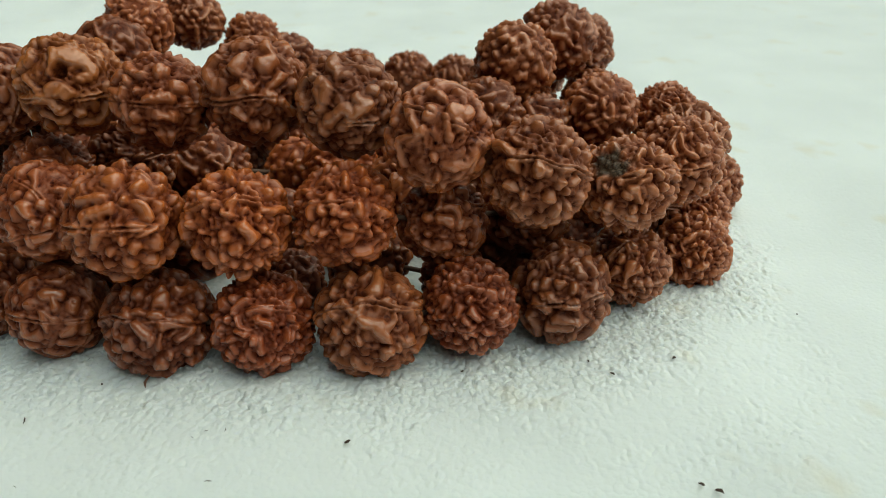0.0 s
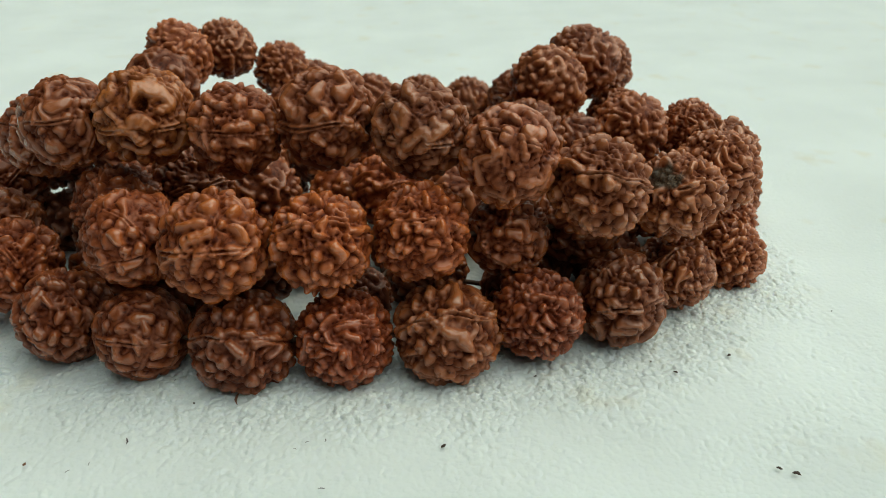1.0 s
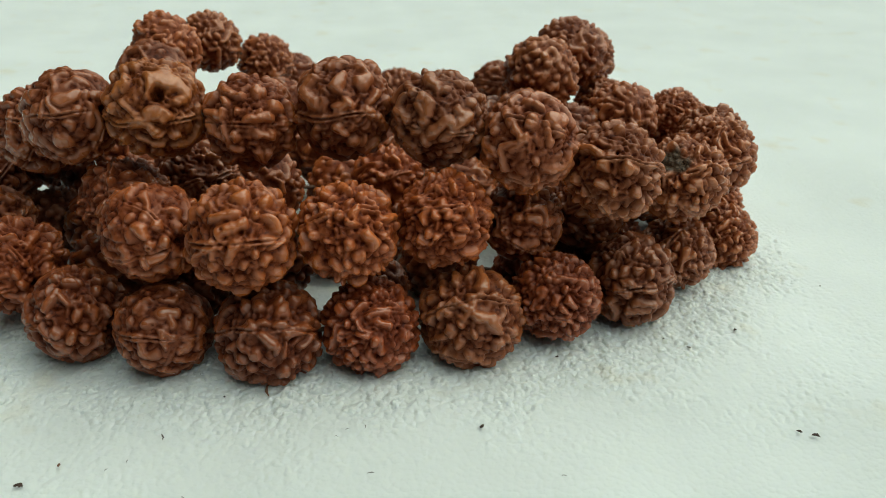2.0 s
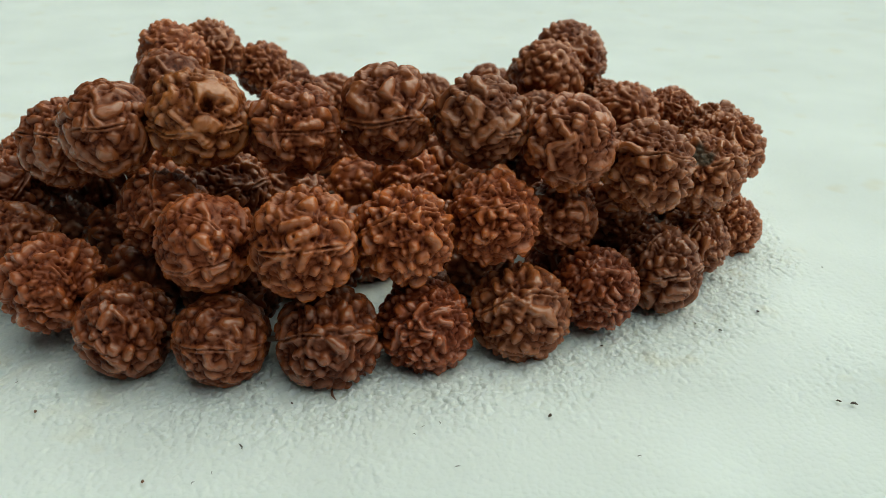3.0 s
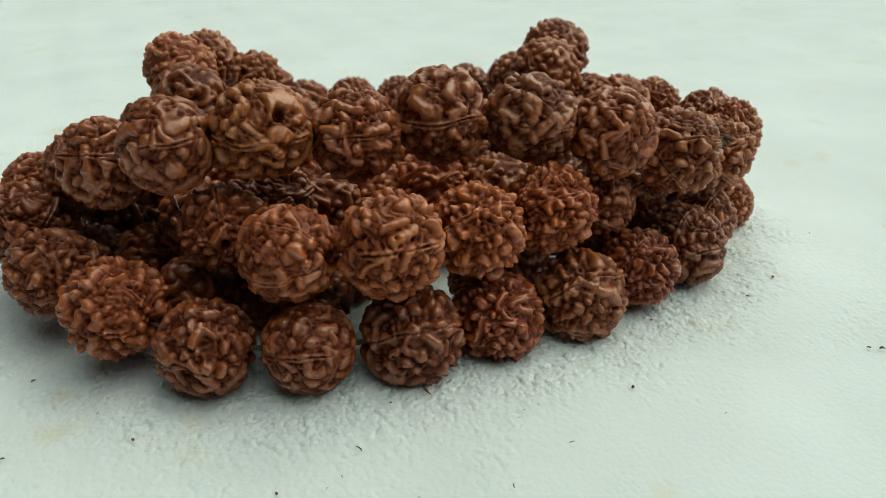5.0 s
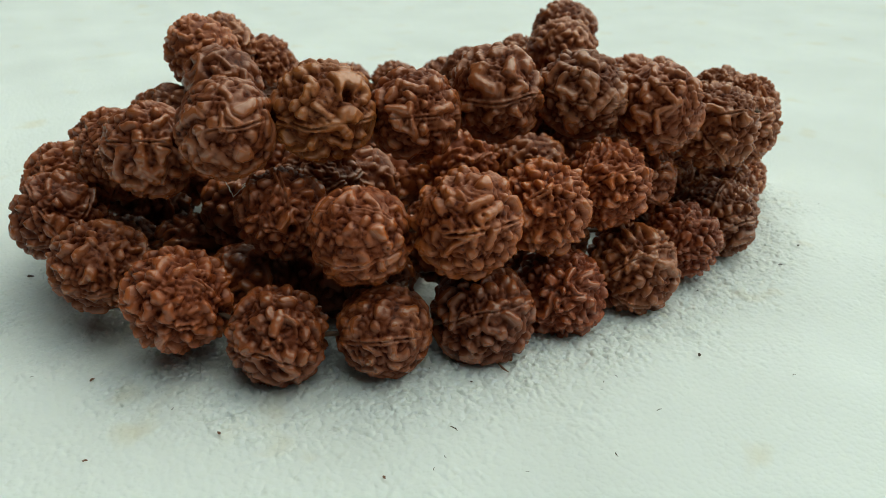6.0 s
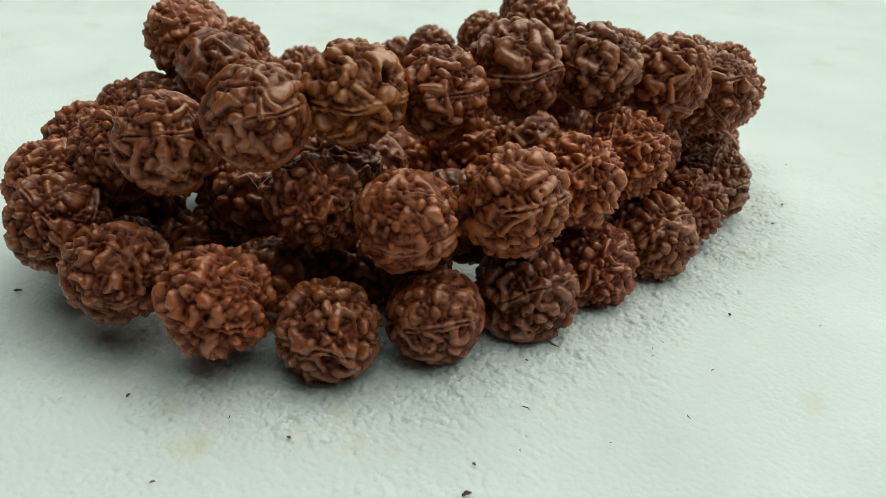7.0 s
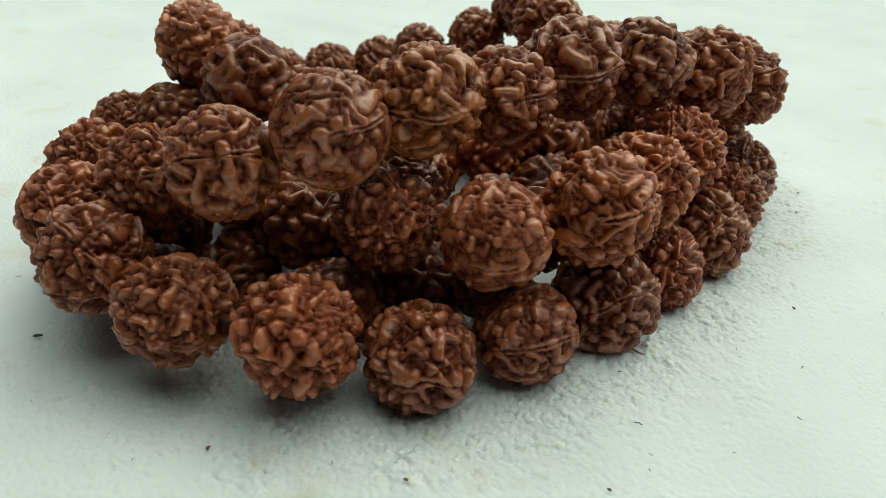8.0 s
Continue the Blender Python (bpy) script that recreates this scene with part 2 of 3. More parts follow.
def bead_mesh(seed, radius, detail, relief, cells, merge, low, webbed, scar=None, seams=5):
    """A rudraksha seed with its hole along z: rounded knobs and worms over its skin, small pits, and sunken seams between raised lips from hole to hole."""
    rng = np.random.default_rng(seed)
    p, faces = SPHERES[detail]
    warp = p + 0.03 * np.stack([waves(rng, p, 9, 16) for _ in range(3)], 1) + 0.012 * np.stack([waves(rng, p, 21, 20) for _ in range(3)], 1)
    warp /= np.linalg.norm(warp, axis=1)[:, None]
    wart, foot = knobs(rng, warp, cells, merge, low, webbed)
    if detail > 30:
        grit, _ = knobs(rng, warp, 4 * cells, 0.5, 0.2)
        wart = np.maximum(wart, 0.2 * grit) + 0.02 * grit
    wart *= 0.95 + 0.08 * waves(rng, p, 5, 12)
    # seams, the first of them at x > 0, y = 0
    ring = np.sqrt(p[:, 0] ** 2 + p[:, 1] ** 2)
    theta = np.arctan2(p[:, 1], p[:, 0]) + 0.03 * waves(rng, p, 7, 12)
    theta += 0.12 * np.sin(theta) * rng.uniform(-1, 1)
    seam = np.abs(np.sin(theta * seams / 2)) * ring * 2 / seams
    lip = np.exp(-((seam - 0.042) / 0.026) ** 2) * smooth01(ring * 1.6) * np.clip(0.6 + 0.6 * waves(rng, p, 8, 14), 0, 1)
    cut = np.exp(-(seam / 0.012) ** 2) * smooth01(ring * 2) * np.clip(0.6 + 0.6 * waves(rng, p, 6, 14), 0.1, 1)
    h = wart * (1 - 0.7 * lip) + 0.62 * lip
    h -= cut * (0.05 + 0.55 * np.clip(h, 0, 1))
    spots = rng.normal(size=(14, 3))
    spots /= np.linalg.norm(spots, axis=1)[:, None]
    wide = rng.uniform(0.02, 0.04, 14)
    h -= 0.75 * np.exp(-(2 - 2 * (p @ spots.T)) / wide[None] ** 2).max(1)
    hole = smooth01(1 - ring / 0.3)
    h = h * (1 - hole) - 1.2 * hole * smooth01(1 - ring / 0.17)
    floor = 1 - np.clip(wart, 0, 1)
    h += 0.03 * waves(rng, p, 14, 24) + floor * (0.05 * waves(rng, p, 9, 20) + 0.035 * waves(rng, warp, 26, 30)) + (0.016 + 0.07 * floor) * waves(rng, warp, 48, 30) * (detail > 30)
    crust = np.zeros(len(p))
    if scar and scar[3] < 0:
        # a sunken dark pit
        h -= 1.0 * smooth01(1.6 + np.linalg.norm(p - np.array(scar[:3]), axis=1) / scar[3] + 0.5 * waves(rng, p, 13, 20))
    elif scar:
        crust = smooth01(1.5 - np.linalg.norm(p - np.array(scar[:3]), axis=1) / scar[3] + 0.35 * waves(rng, p, 15, 20))
        h = h * (1 - 0.75 * crust) + crust * (0.02 + 0.07 * waves(rng, p, 30, 30) + 0.03 * waves(rng, p, 60, 30))
    big = 0.018 * waves(rng, p, 2.6, 10)
    rad = radius * (1 - 0.68 * relief + big + 1.3 * relief * h)
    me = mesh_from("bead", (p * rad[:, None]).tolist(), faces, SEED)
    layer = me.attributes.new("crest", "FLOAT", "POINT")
    # knob feet and low skin turn darker: crevice shade and dirt as colour
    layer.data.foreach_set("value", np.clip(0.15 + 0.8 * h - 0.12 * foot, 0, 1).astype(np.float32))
    layer = me.attributes.new("crust", "FLOAT", "POINT")
    layer.data.foreach_set("value", crust.astype(np.float32))
    return me


def tube(name, path, radius, mat, sides=7):
    """A cord of round section along a path of points."""
    bm = bmesh.new()
    rings = []
    for i, q in enumerate(path):
        along = (path[min(i + 1, len(path) - 1)] - path[max(i - 1, 0)]).normalized()
        side = along.orthogonal().normalized() if not rings else (side - along * side.dot(along)).normalized()
        up = along.cross(side)
        rings.append([bm.verts.new(q + radius * (math.cos(a) * side + math.sin(a) * up)) for a in (6.2832 * j / sides for j in range(sides))])
    for r0, r1 in zip(rings, rings[1:]):
        for j in range(sides):
            bm.faces.new((r0[j], r0[(j + 1) % sides], r1[(j + 1) % sides], r1[j]))
    bm.faces.new(rings[0][::-1])
    bm.faces.new(rings[-1])
    me = bpy.data.meshes.new(name)
    bm.to_mesh(me)
    bm.free()
    me.materials.append(mat)
    me.polygons.foreach_set("use_smooth", [True] * len(me.polygons))
    return me


# ---- the cloth ----
def spaced(lo, hi, fine, out_lo, out_hi, steps):
    inner = np.arange(lo, hi, fine)
    g = np.cumsum(1.13 ** np.arange(1, steps + 1))
    g /= g[-1]
    return np.concatenate([(lo - g * (lo - out_lo))[::-1], inner, hi + g * (out_hi - hi)])


def plane_waves(rng, x, y, k, count):
    a = rng.uniform(0, 6.283, count)
    kk = k * rng.uniform(0.7, 1.3, count)
    out = np.zeros_like(x)
    for ai, ki, ph in zip(a, kk, rng.uniform(0, 6.283, count)):
        out += np.cos(ki * (x * math.cos(ai) + y * math.sin(ai)) + ph)
    return out * math.sqrt(2 / count)


def cloth_height(x, y):
    """The lie of the cloth: wide soft swells, nearly flat under the beads."""
    rng = np.random.default_rng(5)
    return 0.0003 * plane_waves(rng, x, y, 70, 8) + 0.00016 * plane_waves(rng, x, y, 260, 10)


def nubs(x, y, size, seed):
    """Close rounded nubs of fleece of uneven height, 0 in the creases to 1 on top."""
    rng = np.random.default_rng(seed)
    n = 512
    jx, jy, tall = rng.uniform(0.1, 0.9, (n, n)), rng.uniform(0.1, 0.9, (n, n)), rng.uniform(0.5, 1.0, (n, n))
    gx, gy = np.floor(x / size).astype(int), np.floor(y / size).astype(int)
    best = np.zeros(x.shape)
    for dx in (-1, 0, 1):
        for dy in (-1, 0, 1):
            cx, cy = gx + dx, gy + dy
            px = (cx + jx[cx % n, cy % n]) * size - x
            py = (cy + jy[cx % n, cy % n]) * size - y
            best = np.maximum(best, tall[cx % n, cy % n] * np.sqrt(np.clip(1 - (px * px + py * py) / (0.5 * size * size), 0, 1)))
    return best


# where the lowest beads ruffle the pile: x, y in centimetres
PRESSED = [(-9.0, 13.0), (-8.65, 11.7), (-7.83, 10.3), (-6.76, 9.33), (-5.41, 8.74), (-3.93, 8.49), (-2.48, 8.48), (-1.0, 8.48), (0.38, 8.74), (1.73, 9.1), (2.87, 9.93), (4.1, 10.68), (4.5, 11.95)]


def build_cloth():
    xs = spaced(-0.112, 0.055, 0.00022, -1.2, 1.2, 54)
    ys = spaced(0.064, 0.122, 0.00022, -1.0, 1.6, 56)
    x, y = np.meshgrid(xs, ys)
    rng = np.random.default_rng(6)
    step = np.maximum(np.gradient(xs)[None], np.gradient(ys)[:, None])
    near = np.clip(1.9 - step / 0.0004, 0, 1)
    clump = np.clip(0.9 + 0.2 * plane_waves(rng, x, y, 420, 16) + 0.2 * plane_waves(rng, x, y, 1300, 16), 0.3, 2)
    lean = 0.00012 * plane_waves(rng, x, y, 2000, 24)
    sway = 0.00012 * plane_waves(rng, x, y, 2000, 24)
    ring = np.full(x.shape, 1.0)
    for px, py in PRESSED:
        ring = np.minimum(ring, np.hypot(x - px / 100, y - py / 100))
    ruffled = 0.55 + 1.3 * smooth01((0.019 - ring) / 0.01)
    fleece = 0.0003 * nubs(x + lean, y + sway, 0.001, 3)
    z = cloth_height(x, y) - 0.0004 + near * (ruffled * clump * fleece)
    w = len(xs)
    verts = np.stack([x.ravel(), y.ravel(), z.ravel()], 1)
    i = (np.arange(len(ys) - 1)[:, None] * w + np.arange(w - 1)[None]).ravel()
    faces = np.stack([i, i + 1, i + w + 1, i + w], 1)
    ob = new("ground", mesh_from("ground", verts.tolist(), faces.tolist(), CLOTH))
    layer = ob.data.attributes.new("ruffle", "FLOAT", "POINT")
    layer.data.foreach_set("value", np.clip(0.5 * (ruffled - 0.1) * (0.6 + 0.4 * clump), 0, 1).ravel().astype(np.float32))
    return tagged(ob, "white fleece cloth spread flat under the beads", "cloth", kind="structure")


build_cloth()

# ---- the beads ----
serial = [100]
FRONT = Vector((-0.055, 0.0, 0.066))  # the side of the heap from which the seams are told


def strand(label, beads, detail):
    """One strung length of seeds. Beads in order along the cord: x, y, z and radius in centimetres, look, how many degrees above the bead's front a seam
    runs (None: anywhere), and for a scarred bead the way its scar faces and its size."""
    root = new("bead_strand")
    tagged(root, label, "bead strand", "coiled rudraksha strands")
    centres = [Vector(b[:3]) / 100 for b in beads]
    root.location = sum(centres, Vector()) / len(centres)
    root.location.z = 0
    for i, (x, y, z, r, look_of, seam, *scar) in enumerate(beads):
        a = centres[max(i - 1, 0)]
        b = centres[min(i + 1, len(beads) - 1)]
        axis = (b - a).normalized()
        tint, relief, cells, merge, low, webbed = LOOKS[look_of]
        serial[0] += 1
        spin = Matrix.Rotation(random.uniform(0, 6.28), 4, "Z")
        turn = axis.to_track_quat("Z", "Y").to_matrix().to_4x4() @ spin
        if seam is not None:
            out = FRONT - centres[i]
            out = (out - axis * out.dot(axis)).normalized()
            side = axis.cross(out)
            side = side if side.z > 0 else -side
            out = out * math.cos(radians(seam)) + side * math.sin(radians(seam))
            turn = Matrix((out, axis.cross(out), axis)).transposed().to_4x4()
        spot = (*(turn.to_3x3().inverted() @ Vector(scar[0]).normalized()), scar[1]) if scar else None
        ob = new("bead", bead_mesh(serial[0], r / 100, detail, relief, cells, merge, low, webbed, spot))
        ob.parent = root
        ob.matrix_basis = Matrix.Translation(centres[i] - root.location) @ turn
        v = random.uniform(0.88, 1.12)
        warmth = random.uniform(0.95, 1.05)
        ob.color = (tint[0] * v * warmth, tint[1] * v, tint[2] * v / warmth, 1)
    path = []
    for i in range(len(centres) - 1):
        for j in range(4):
            path.append(centres[i].lerp(centres[i + 1], j / 4) - root.location)
    path.append(centres[-1] - root.location)
    cord = new("cord", tube("cord", path, 0.0004, CORD))
    cord.parent = root
    tagged(cord, "thin dark brown stringing cord")
    return root


# tint, depth of relief, number of knobs, how often they run together, share of low ones, worms in a network rather than knobs
LOOKS = {
    "brown": ((1.05, 1.0, 0.92), 0.132, 138, 0.4, 0.12, 0.15),
    "orange": ((1.5, 1.3, 0.9), 0.127, 107, 0.22, 0.08, 0.0),
    "amber": ((1.38, 1.14, 0.8), 0.143, 150, 0.2, 0.1, 0),
    "red": ((1.15, 0.98, 0.85), 0.143, 120, 0.26, 0.15, 0.0),
    "smooth": ((1.1, 1.06, 1.05), 0.09, 120, 0.6, 0.1, 0.35),
    "ochre": ((1.16, 1.2, 0.92), 0.14, 104, 0.6, 0.1, 0.4),
    "worn": ((1.08, 0.97, 0.88), 0.095, 112, 0.49, 0.15, 0.0),
    "deep": ((0.95, 0.95, 0.92), 0.134, 96, 0.35, 0.1, 0.06),
    "grey": ((0.97, 1.0, 1.05), 0.129, 100, 0.4, 0.1, 0.1),
    "pebbly": ((1.35, 1.38, 1.3), 0.154, 120, 0.15, 0.15, 0.0),
    # dusty and fine: pale tints raised further to stand for light on right and rear beads
    "dusty": ((1.25, 1.42, 1.6), 0.143, 163, 0.30, 0.15, 0.0),
    # the dark looks carry shade of the low and inner beads in their tint
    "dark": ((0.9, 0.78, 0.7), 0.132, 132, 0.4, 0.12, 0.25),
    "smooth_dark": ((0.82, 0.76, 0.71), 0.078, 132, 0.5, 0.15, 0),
    "red_dark": ((1.0, 0.77, 0.65), 0.127, 204, 0.35, 0.12, 0.1),
    "rosy": ((1.14, 1.08, 1.05), 0.129, 100, 0.5, 0.1, 0.12),
    "fine": ((1.42, 1.5, 1.6), 0.127, 198, 0.35, 0.12, 0.1),
    "ropy": ((1.15, 1.12, 1.1), 0.129, 108, 0.6, 0.1, 0.15),
    "wormy": ((1.08, 1.0, 0.95), 0.134, 110, 0.6, 0.1, 0.5),
}
strand("brown rudraksha seed beads strung in the topmost coil of the heap", [
    (-7.92, 13.20, 2.12, 0.69, "brown", None),
    (-7.62, 11.97, 2.57, 0.70, "wormy", 30),
    (-6.73, 10.94, 3.10, 0.71, "smooth", 0),
    (-5.42, 10.62, 3.24, 0.74, "ochre", -18, (0.15, -0.85, 0.55), -0.14),
    (-4.05, 10.41, 3.05, 0.70, "rosy", -2),
    (-2.64, 10.31, 3.23, 0.75, "deep", -10),
    (-1.29, 9.84, 3.19, 0.71, "grey", -15),
    (-0.03, 9.32, 2.92, 0.72, "ropy", -45),
    (1.26, 9.22, 2.47, 0.73, "pebbly", 20),
    (2.65, 9.71, 2.08, 0.68, "dusty", None, (-0.6, -0.45, 0.7), 0.34),
    (3.50, 10.40, 2.16, 0.67, "fine", None),
    (4.05, 11.50, 2.00, 0.66, "fine", None),
    (4.20, 13.40, 1.83, 0.63, "fine", None),
    (3.05, 14.40, 1.75, 0.70, "fine", None),
], detail=44)
strand("orange-brown rudraksha seed beads strung between the upper and lower coils", [
    (-5.20, 11.55, 1.70, 0.72, "brown", None),
    (-6.13, 10.64, 1.76, 0.70, "red", None),
    (-5.48, 9.31, 1.84, 0.72, "worn", 28),
    (-4.15, 8.62, 2.02, 0.76, "orange", -10),
    (-2.73, 8.80, 1.91, 0.72, "amber", -55),
    (-1.32, 8.99, 1.94, 0.71, "amber", 10),
    (0.00, 9.58, 1.56, 0.65, "rosy", 15),
    (1.30, 10.40, 1.35, 0.70, "brown", None),
    (2.40, 11.30, 1.30, 0.70, "brown", None),
    (3.50, 11.90, 0.82, 0.70, "brown", None),
], detail=44)
strand("dark red-brown rudraksha seed beads in a coil lying on cloth", [
    (-6.75, 16.50, 1.58, 0.65, "brown", None),
    (-7.90, 15.30, 1.60, 0.71, "brown", None),
    (-8.72, 14.17, 1.46, 0.71, "brown", None),
    (-9.01, 12.97, 1.36, 0.72, "dark", None),
    (-8.65, 11.68, 1.02, 0.71, "brown", None),
    (-7.83, 10.32, 0.95, 0.75, "red", -50),
    (-6.76, 9.33, 0.57, 0.71, "dark", 40),
    (-5.41, 8.74, 0.56, 0.68, "smooth_dark", -12),
    (-3.93, 8.49, 0.53, 0.75, "dark", 0),
    (-2.48, 8.48, 0.52, 0.71, "red_dark", 15),
    (-1.00, 8.48, 0.55, 0.76, "brown", -65),
    (0.38, 8.74, 0.62, 0.68, "red_dark", 30),
    (1.73, 9.10, 0.63, 0.72, "brown", -30),
    (2.87, 9.93, 0.60, 0.63, "fine", None),
    (4.10, 10.68, 0.43, 0.63, "fine", None),
    (4.50, 11.95, 0.48, 0.65, "fine", None),
    (5.22, 13.35, 0.45, 0.64, "fine", None),
], detail=44)
strand("brown rudraksha seed beads looping up and trailing off", [
    (-6.72, 14.80, 2.12, 0.64, "brown", None),
    (-6.06, 13.68, 2.97, 0.67, "wormy", None),
    (-6.06, 15.01, 3.20, 0.67, "fine", None),
    (-5.37, 16.28, 3.06, 0.65, "fine", None),
    (-4.30, 16.85, 2.42, 0.64, "fine", None),
    (-3.75, 17.95, 1.70, 0.70, "brown", None),
    (-3.20, 19.10, 1.00, 0.70, "brown", None),
    (-2.36, 20.25, 0.70, 0.72, "brown", None),
    (-0.95, 20.30, 0.65, 0.71, "brown", None),
    (0.36, 19.90, 0.65, 0.71, "brown", None),
    (1.62, 19.30, 0.75, 0.72, "brown", None),
    (1.33, 17.50, 1.45, 0.70, "brown", None),
    (2.06, 16.23, 1.95, 0.68, "fine", None),
], detail=24)
strand("pale brown rudraksha seed beads standing up in a short loop", [
    (0.75, 12.45, 2.15, 0.70, "brown", None),
    (1.33, 13.63, 2.79, 0.75, "fine", None),
    (2.26, 14.72, 2.94, 0.77, "fine", None),
    (2.86, 15.53, 2.63, 0.70, "fine", None),
], detail=24)
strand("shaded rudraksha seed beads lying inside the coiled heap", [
    # first and third beads are additions that roof the hollow and keep it dark
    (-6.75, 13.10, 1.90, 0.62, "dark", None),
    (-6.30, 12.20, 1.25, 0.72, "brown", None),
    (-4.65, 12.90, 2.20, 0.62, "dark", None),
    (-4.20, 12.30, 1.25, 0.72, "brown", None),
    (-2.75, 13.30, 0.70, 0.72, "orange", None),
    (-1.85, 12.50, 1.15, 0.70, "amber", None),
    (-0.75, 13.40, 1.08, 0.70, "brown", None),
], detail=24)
strand("shaded rudraksha seed beads heaped inside the coils", [
    (-0.60, 11.90, 1.05, 0.72, "brown", None),
    (1.00, 12.50, 0.95, 0.70, "brown", None),
    (1.75, 12.85, 1.72, 0.70, "brown", None),
    (2.85, 12.96, 2.06, 0.70, "fine", None),
], detail=24)
# from here on mostly unseen fill, added to close gaps and block light
strand("rudraksha seed beads darkened for shade on the cloth inside the coils", [
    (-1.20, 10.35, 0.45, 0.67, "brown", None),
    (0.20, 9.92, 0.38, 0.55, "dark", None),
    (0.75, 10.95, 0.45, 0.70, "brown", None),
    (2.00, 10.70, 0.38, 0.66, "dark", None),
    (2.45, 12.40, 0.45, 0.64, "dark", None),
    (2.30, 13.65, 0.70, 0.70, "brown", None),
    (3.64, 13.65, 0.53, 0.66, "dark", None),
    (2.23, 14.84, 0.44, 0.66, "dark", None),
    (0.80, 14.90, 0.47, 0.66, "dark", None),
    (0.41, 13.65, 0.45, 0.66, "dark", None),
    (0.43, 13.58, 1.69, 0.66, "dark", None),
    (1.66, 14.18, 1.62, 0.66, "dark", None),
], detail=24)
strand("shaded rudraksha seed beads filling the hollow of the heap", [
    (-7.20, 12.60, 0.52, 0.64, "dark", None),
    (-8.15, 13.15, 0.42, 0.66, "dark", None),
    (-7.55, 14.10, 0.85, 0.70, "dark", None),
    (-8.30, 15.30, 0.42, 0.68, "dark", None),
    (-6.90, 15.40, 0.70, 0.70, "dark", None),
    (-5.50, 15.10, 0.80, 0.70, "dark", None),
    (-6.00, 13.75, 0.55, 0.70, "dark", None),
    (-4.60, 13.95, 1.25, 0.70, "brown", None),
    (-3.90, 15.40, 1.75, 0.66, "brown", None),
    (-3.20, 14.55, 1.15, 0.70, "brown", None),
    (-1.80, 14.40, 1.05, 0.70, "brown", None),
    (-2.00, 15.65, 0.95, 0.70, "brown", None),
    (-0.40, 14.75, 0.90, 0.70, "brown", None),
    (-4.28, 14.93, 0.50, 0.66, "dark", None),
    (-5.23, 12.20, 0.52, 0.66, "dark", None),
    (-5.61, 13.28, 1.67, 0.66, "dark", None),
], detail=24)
strand("rudraksha seed beads darkened for shade on the cloth under the middle coil", [
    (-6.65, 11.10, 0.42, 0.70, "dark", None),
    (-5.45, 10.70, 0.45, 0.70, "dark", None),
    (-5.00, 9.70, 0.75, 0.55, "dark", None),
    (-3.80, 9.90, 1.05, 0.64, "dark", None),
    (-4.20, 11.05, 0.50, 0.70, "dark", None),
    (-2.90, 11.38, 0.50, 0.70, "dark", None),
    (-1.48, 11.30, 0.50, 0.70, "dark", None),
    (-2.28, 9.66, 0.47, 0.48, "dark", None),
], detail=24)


# ---- crumbs of husk on the cloth ----
HUSK = plain_material("dark_husk", (0.06, 0.03, 0.018), 0.75, 0.6)
RUST = plain_material("brown_husk", (0.2, 0.085, 0.045), 0.75, 0.6)


def crumb(x, y, size, thin, mat, angle=None):
    """A curled flake of husk; thin ones are splinters."""
    bm = bmesh.new()
    n, w = 6, size * (0.08 if angle else 0.09 if thin else 0.32)
    bend = random.uniform(-0.5, 0.5) * size
    rings = []
    for i in range(n + 1):
        u = i / n
        half = w * math.sin(math.pi * (0.08 + 0.84 * u)) * random.uniform(0.75, 1.15)
        cx, cz = size * (u - 0.5), 0.05 * size * math.sin(3.1 * u) + 0.0001
        cy = bend * (u - 0.5) ** 2 * 2 + random.uniform(-0.06, 0.06) * size
        rings.append([bm.verts.new((cx, cy + half * math.cos(a), cz + 0.5 * half * math.sin(a))) for a in (0, 1.26, 2.51, 3.77, 5.03)])
    for r0, r1 in zip(rings, rings[1:]):
        for j in range(5):
            bm.faces.new((r0[j], r0[(j + 1) % 5], r1[(j + 1) % 5], r1[j]))
    bm.faces.new(rings[0][::-1])
    bm.faces.new(rings[-1])
    me = bpy.data.meshes.new("crumb")
    bm.to_mesh(me)
    bm.free()
    me.materials.append(mat)
    ob = new("crumb", me)
    ob.matrix_basis = pose(x / 100, y / 100, float(cloth_height(np.array([x / 100]), np.array([y / 100]))[0]) - 0.00002, 0, 0, random.uniform(0, 360) if angle is None else angle)
    what = "thin dark splinter of seed husk on the white cloth" if thin else "tiny dark brown crumb of seed husk on the cloth"
    return tagged(ob, what, "crumb", "husk crumbs on the cloth")


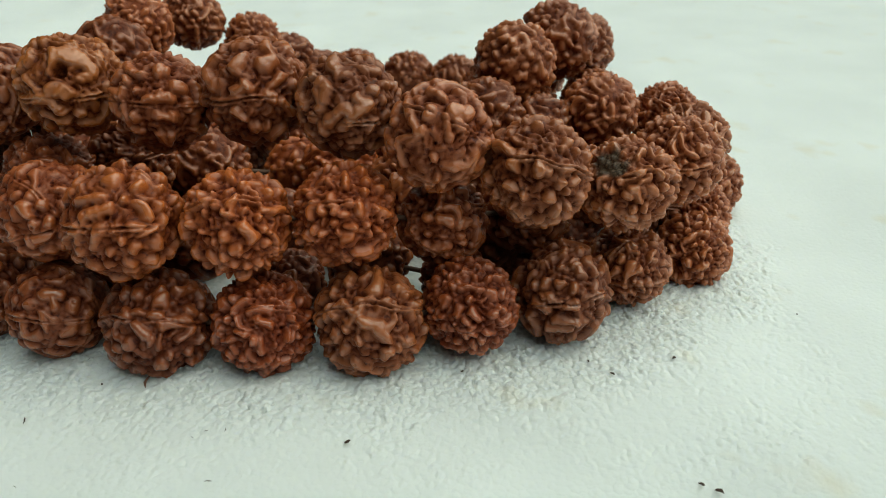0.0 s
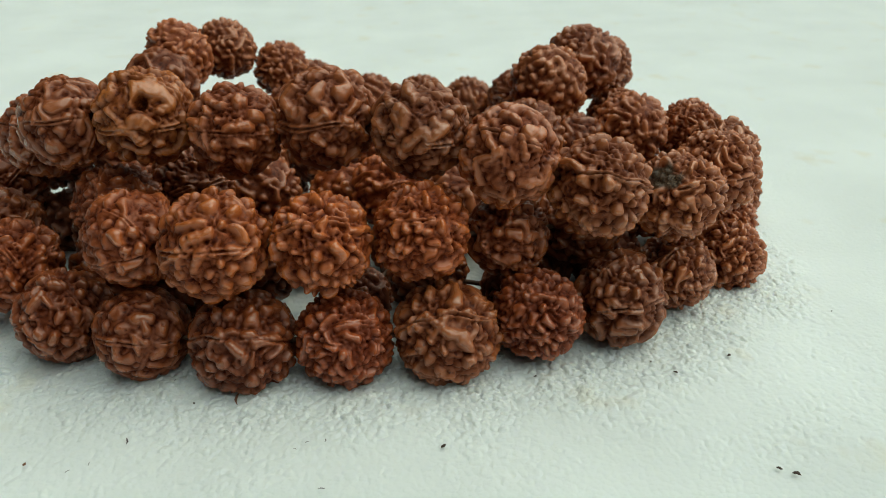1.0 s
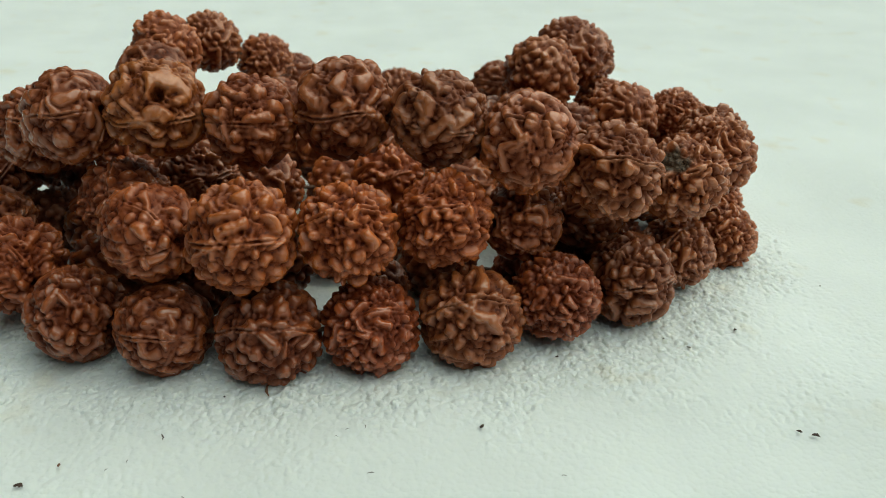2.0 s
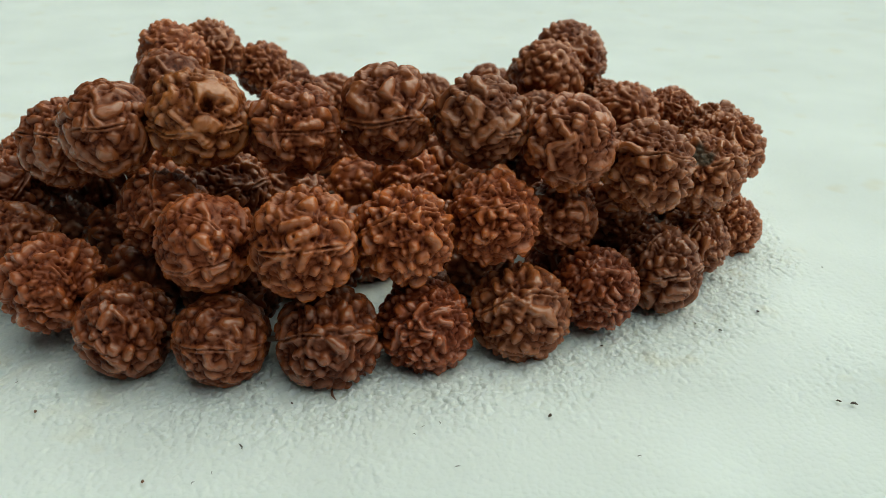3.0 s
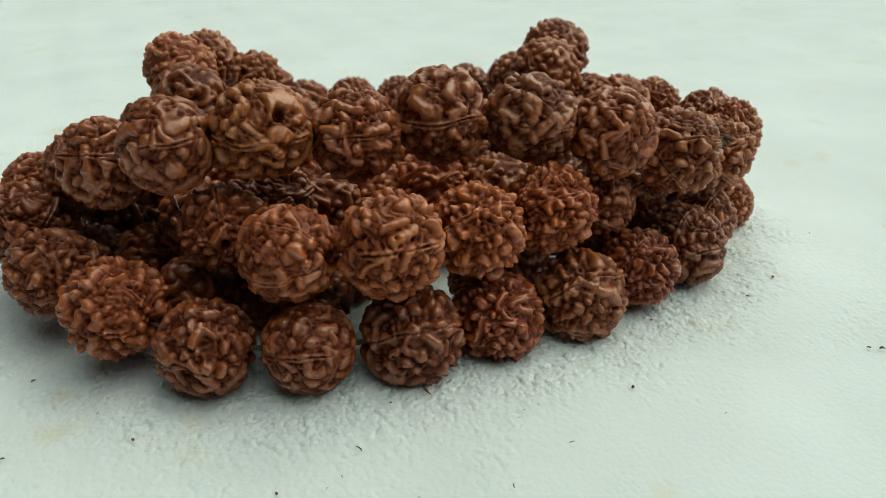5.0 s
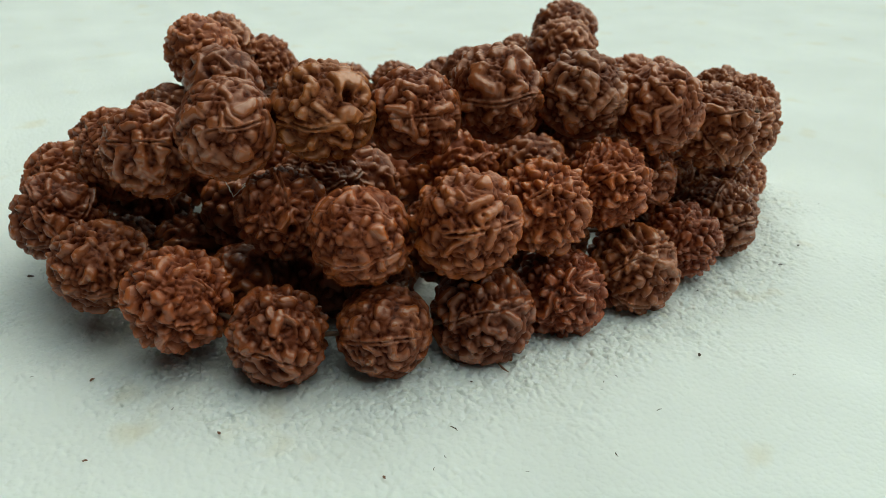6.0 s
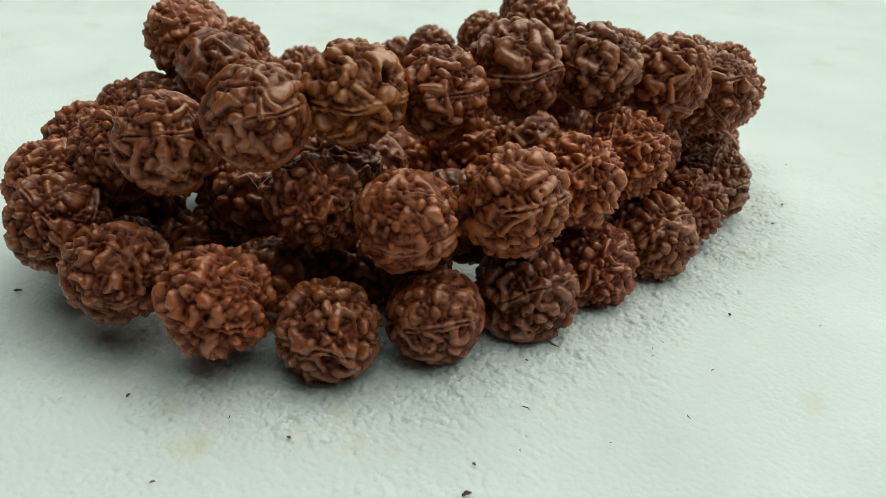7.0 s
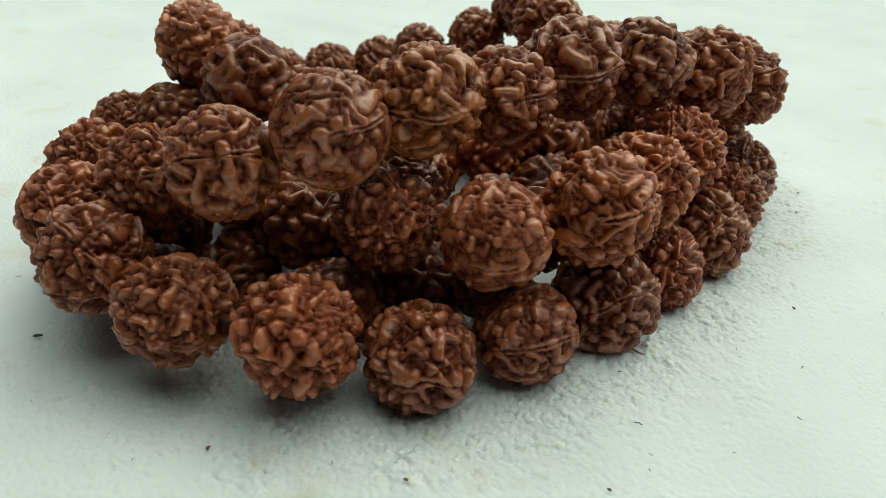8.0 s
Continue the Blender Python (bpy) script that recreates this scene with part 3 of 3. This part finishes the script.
for x, y, size in [(-1.16, 6.72, 1.0), (2.31, 8.0, 0.8), (2.03, 8.29, 0.5), (3.23, 8.32, 0.9), (-4.55, 7.76, 0.5), (2.92, 6.03, 0.9), (3.09, 5.93, 1.2), (5.43, 9.44, 0.5),
                   (-7.9, 8.39, 0.8), (-9.14, 10.37, 0.9), (0.26, 8.08, 0.6), (-9.66, 13.87, 1.5), (-6.76, 6.46, 1.4), (-6.40, 6.74, 0.7), (-9.42, 8.69, 0.8)]:
    crumb(x, y, size * 0.00085, False, RUST if x < -6 and size < 1.2 else HUSK)
for x, y, size in [(-5.24, 7.07, 1.3), (-2.66, 6.05, 0.9), (-2.91, 6.87, 0.6), (-5.6, 6.69, 0.6), (-5.82, 6.58, 0.6), (-2.67, 6.88, 0.7), (-0.37, 5.69, 0.7), (-9.85, 10.72, 0.6),
                   (-3.74, 5.69, 0.9), (-3.05, 6.76, 0.5), (-9.26, 15.67, 1.0), (-10.25, 12.53, 0.6), (-8.3, 9.16, 0.7), (-4.84, 6.02, 0.5), (-4.93, 8.28, 0.5)]:
    crumb(x, y, size / 1000, True, HUSK)
crumb(-3.98, 7.85, 0.003, True, RUST, 90)


# ---- loose white fibres caught between the beads ----
FIBRE = plain_material("white_fibre", (0.7, 0.7, 0.66), 0.9)


def fibre(*points):
    """A wisp of fleece hung between two beads; points in centimetres."""
    ends = [Vector(p) / 100 for p in points]
    path = []
    for a, b in zip(ends, ends[1:]):
        for j in range(5):
            path.append(a.lerp(b, j / 5) + Vector((random.uniform(-1, 1), random.uniform(-1, 1), random.uniform(-1, 1))) * 0.00012)
    path.append(ends[-1])
    ob = new("fibre", tube("fibre", path, 0.00006, FIBRE, 5))
    return tagged(ob, "white wisp of fleece caught between two brown beads", "fibre", "loose fleece fibres")


fibre((-6.82, 11.64, 2.2), (-6.72, 11.47, 2.08), (-6.71, 11.18, 1.95), (-6.52, 11.25, 2.05), (-6.48, 11.14, 2.1))
fibre((-6.54, 11.27, 2.05), (-6.42, 11.32, 2.1))
fibre((-6.25, 11.61, 1.0), (-6.28, 11.49, 0.95))
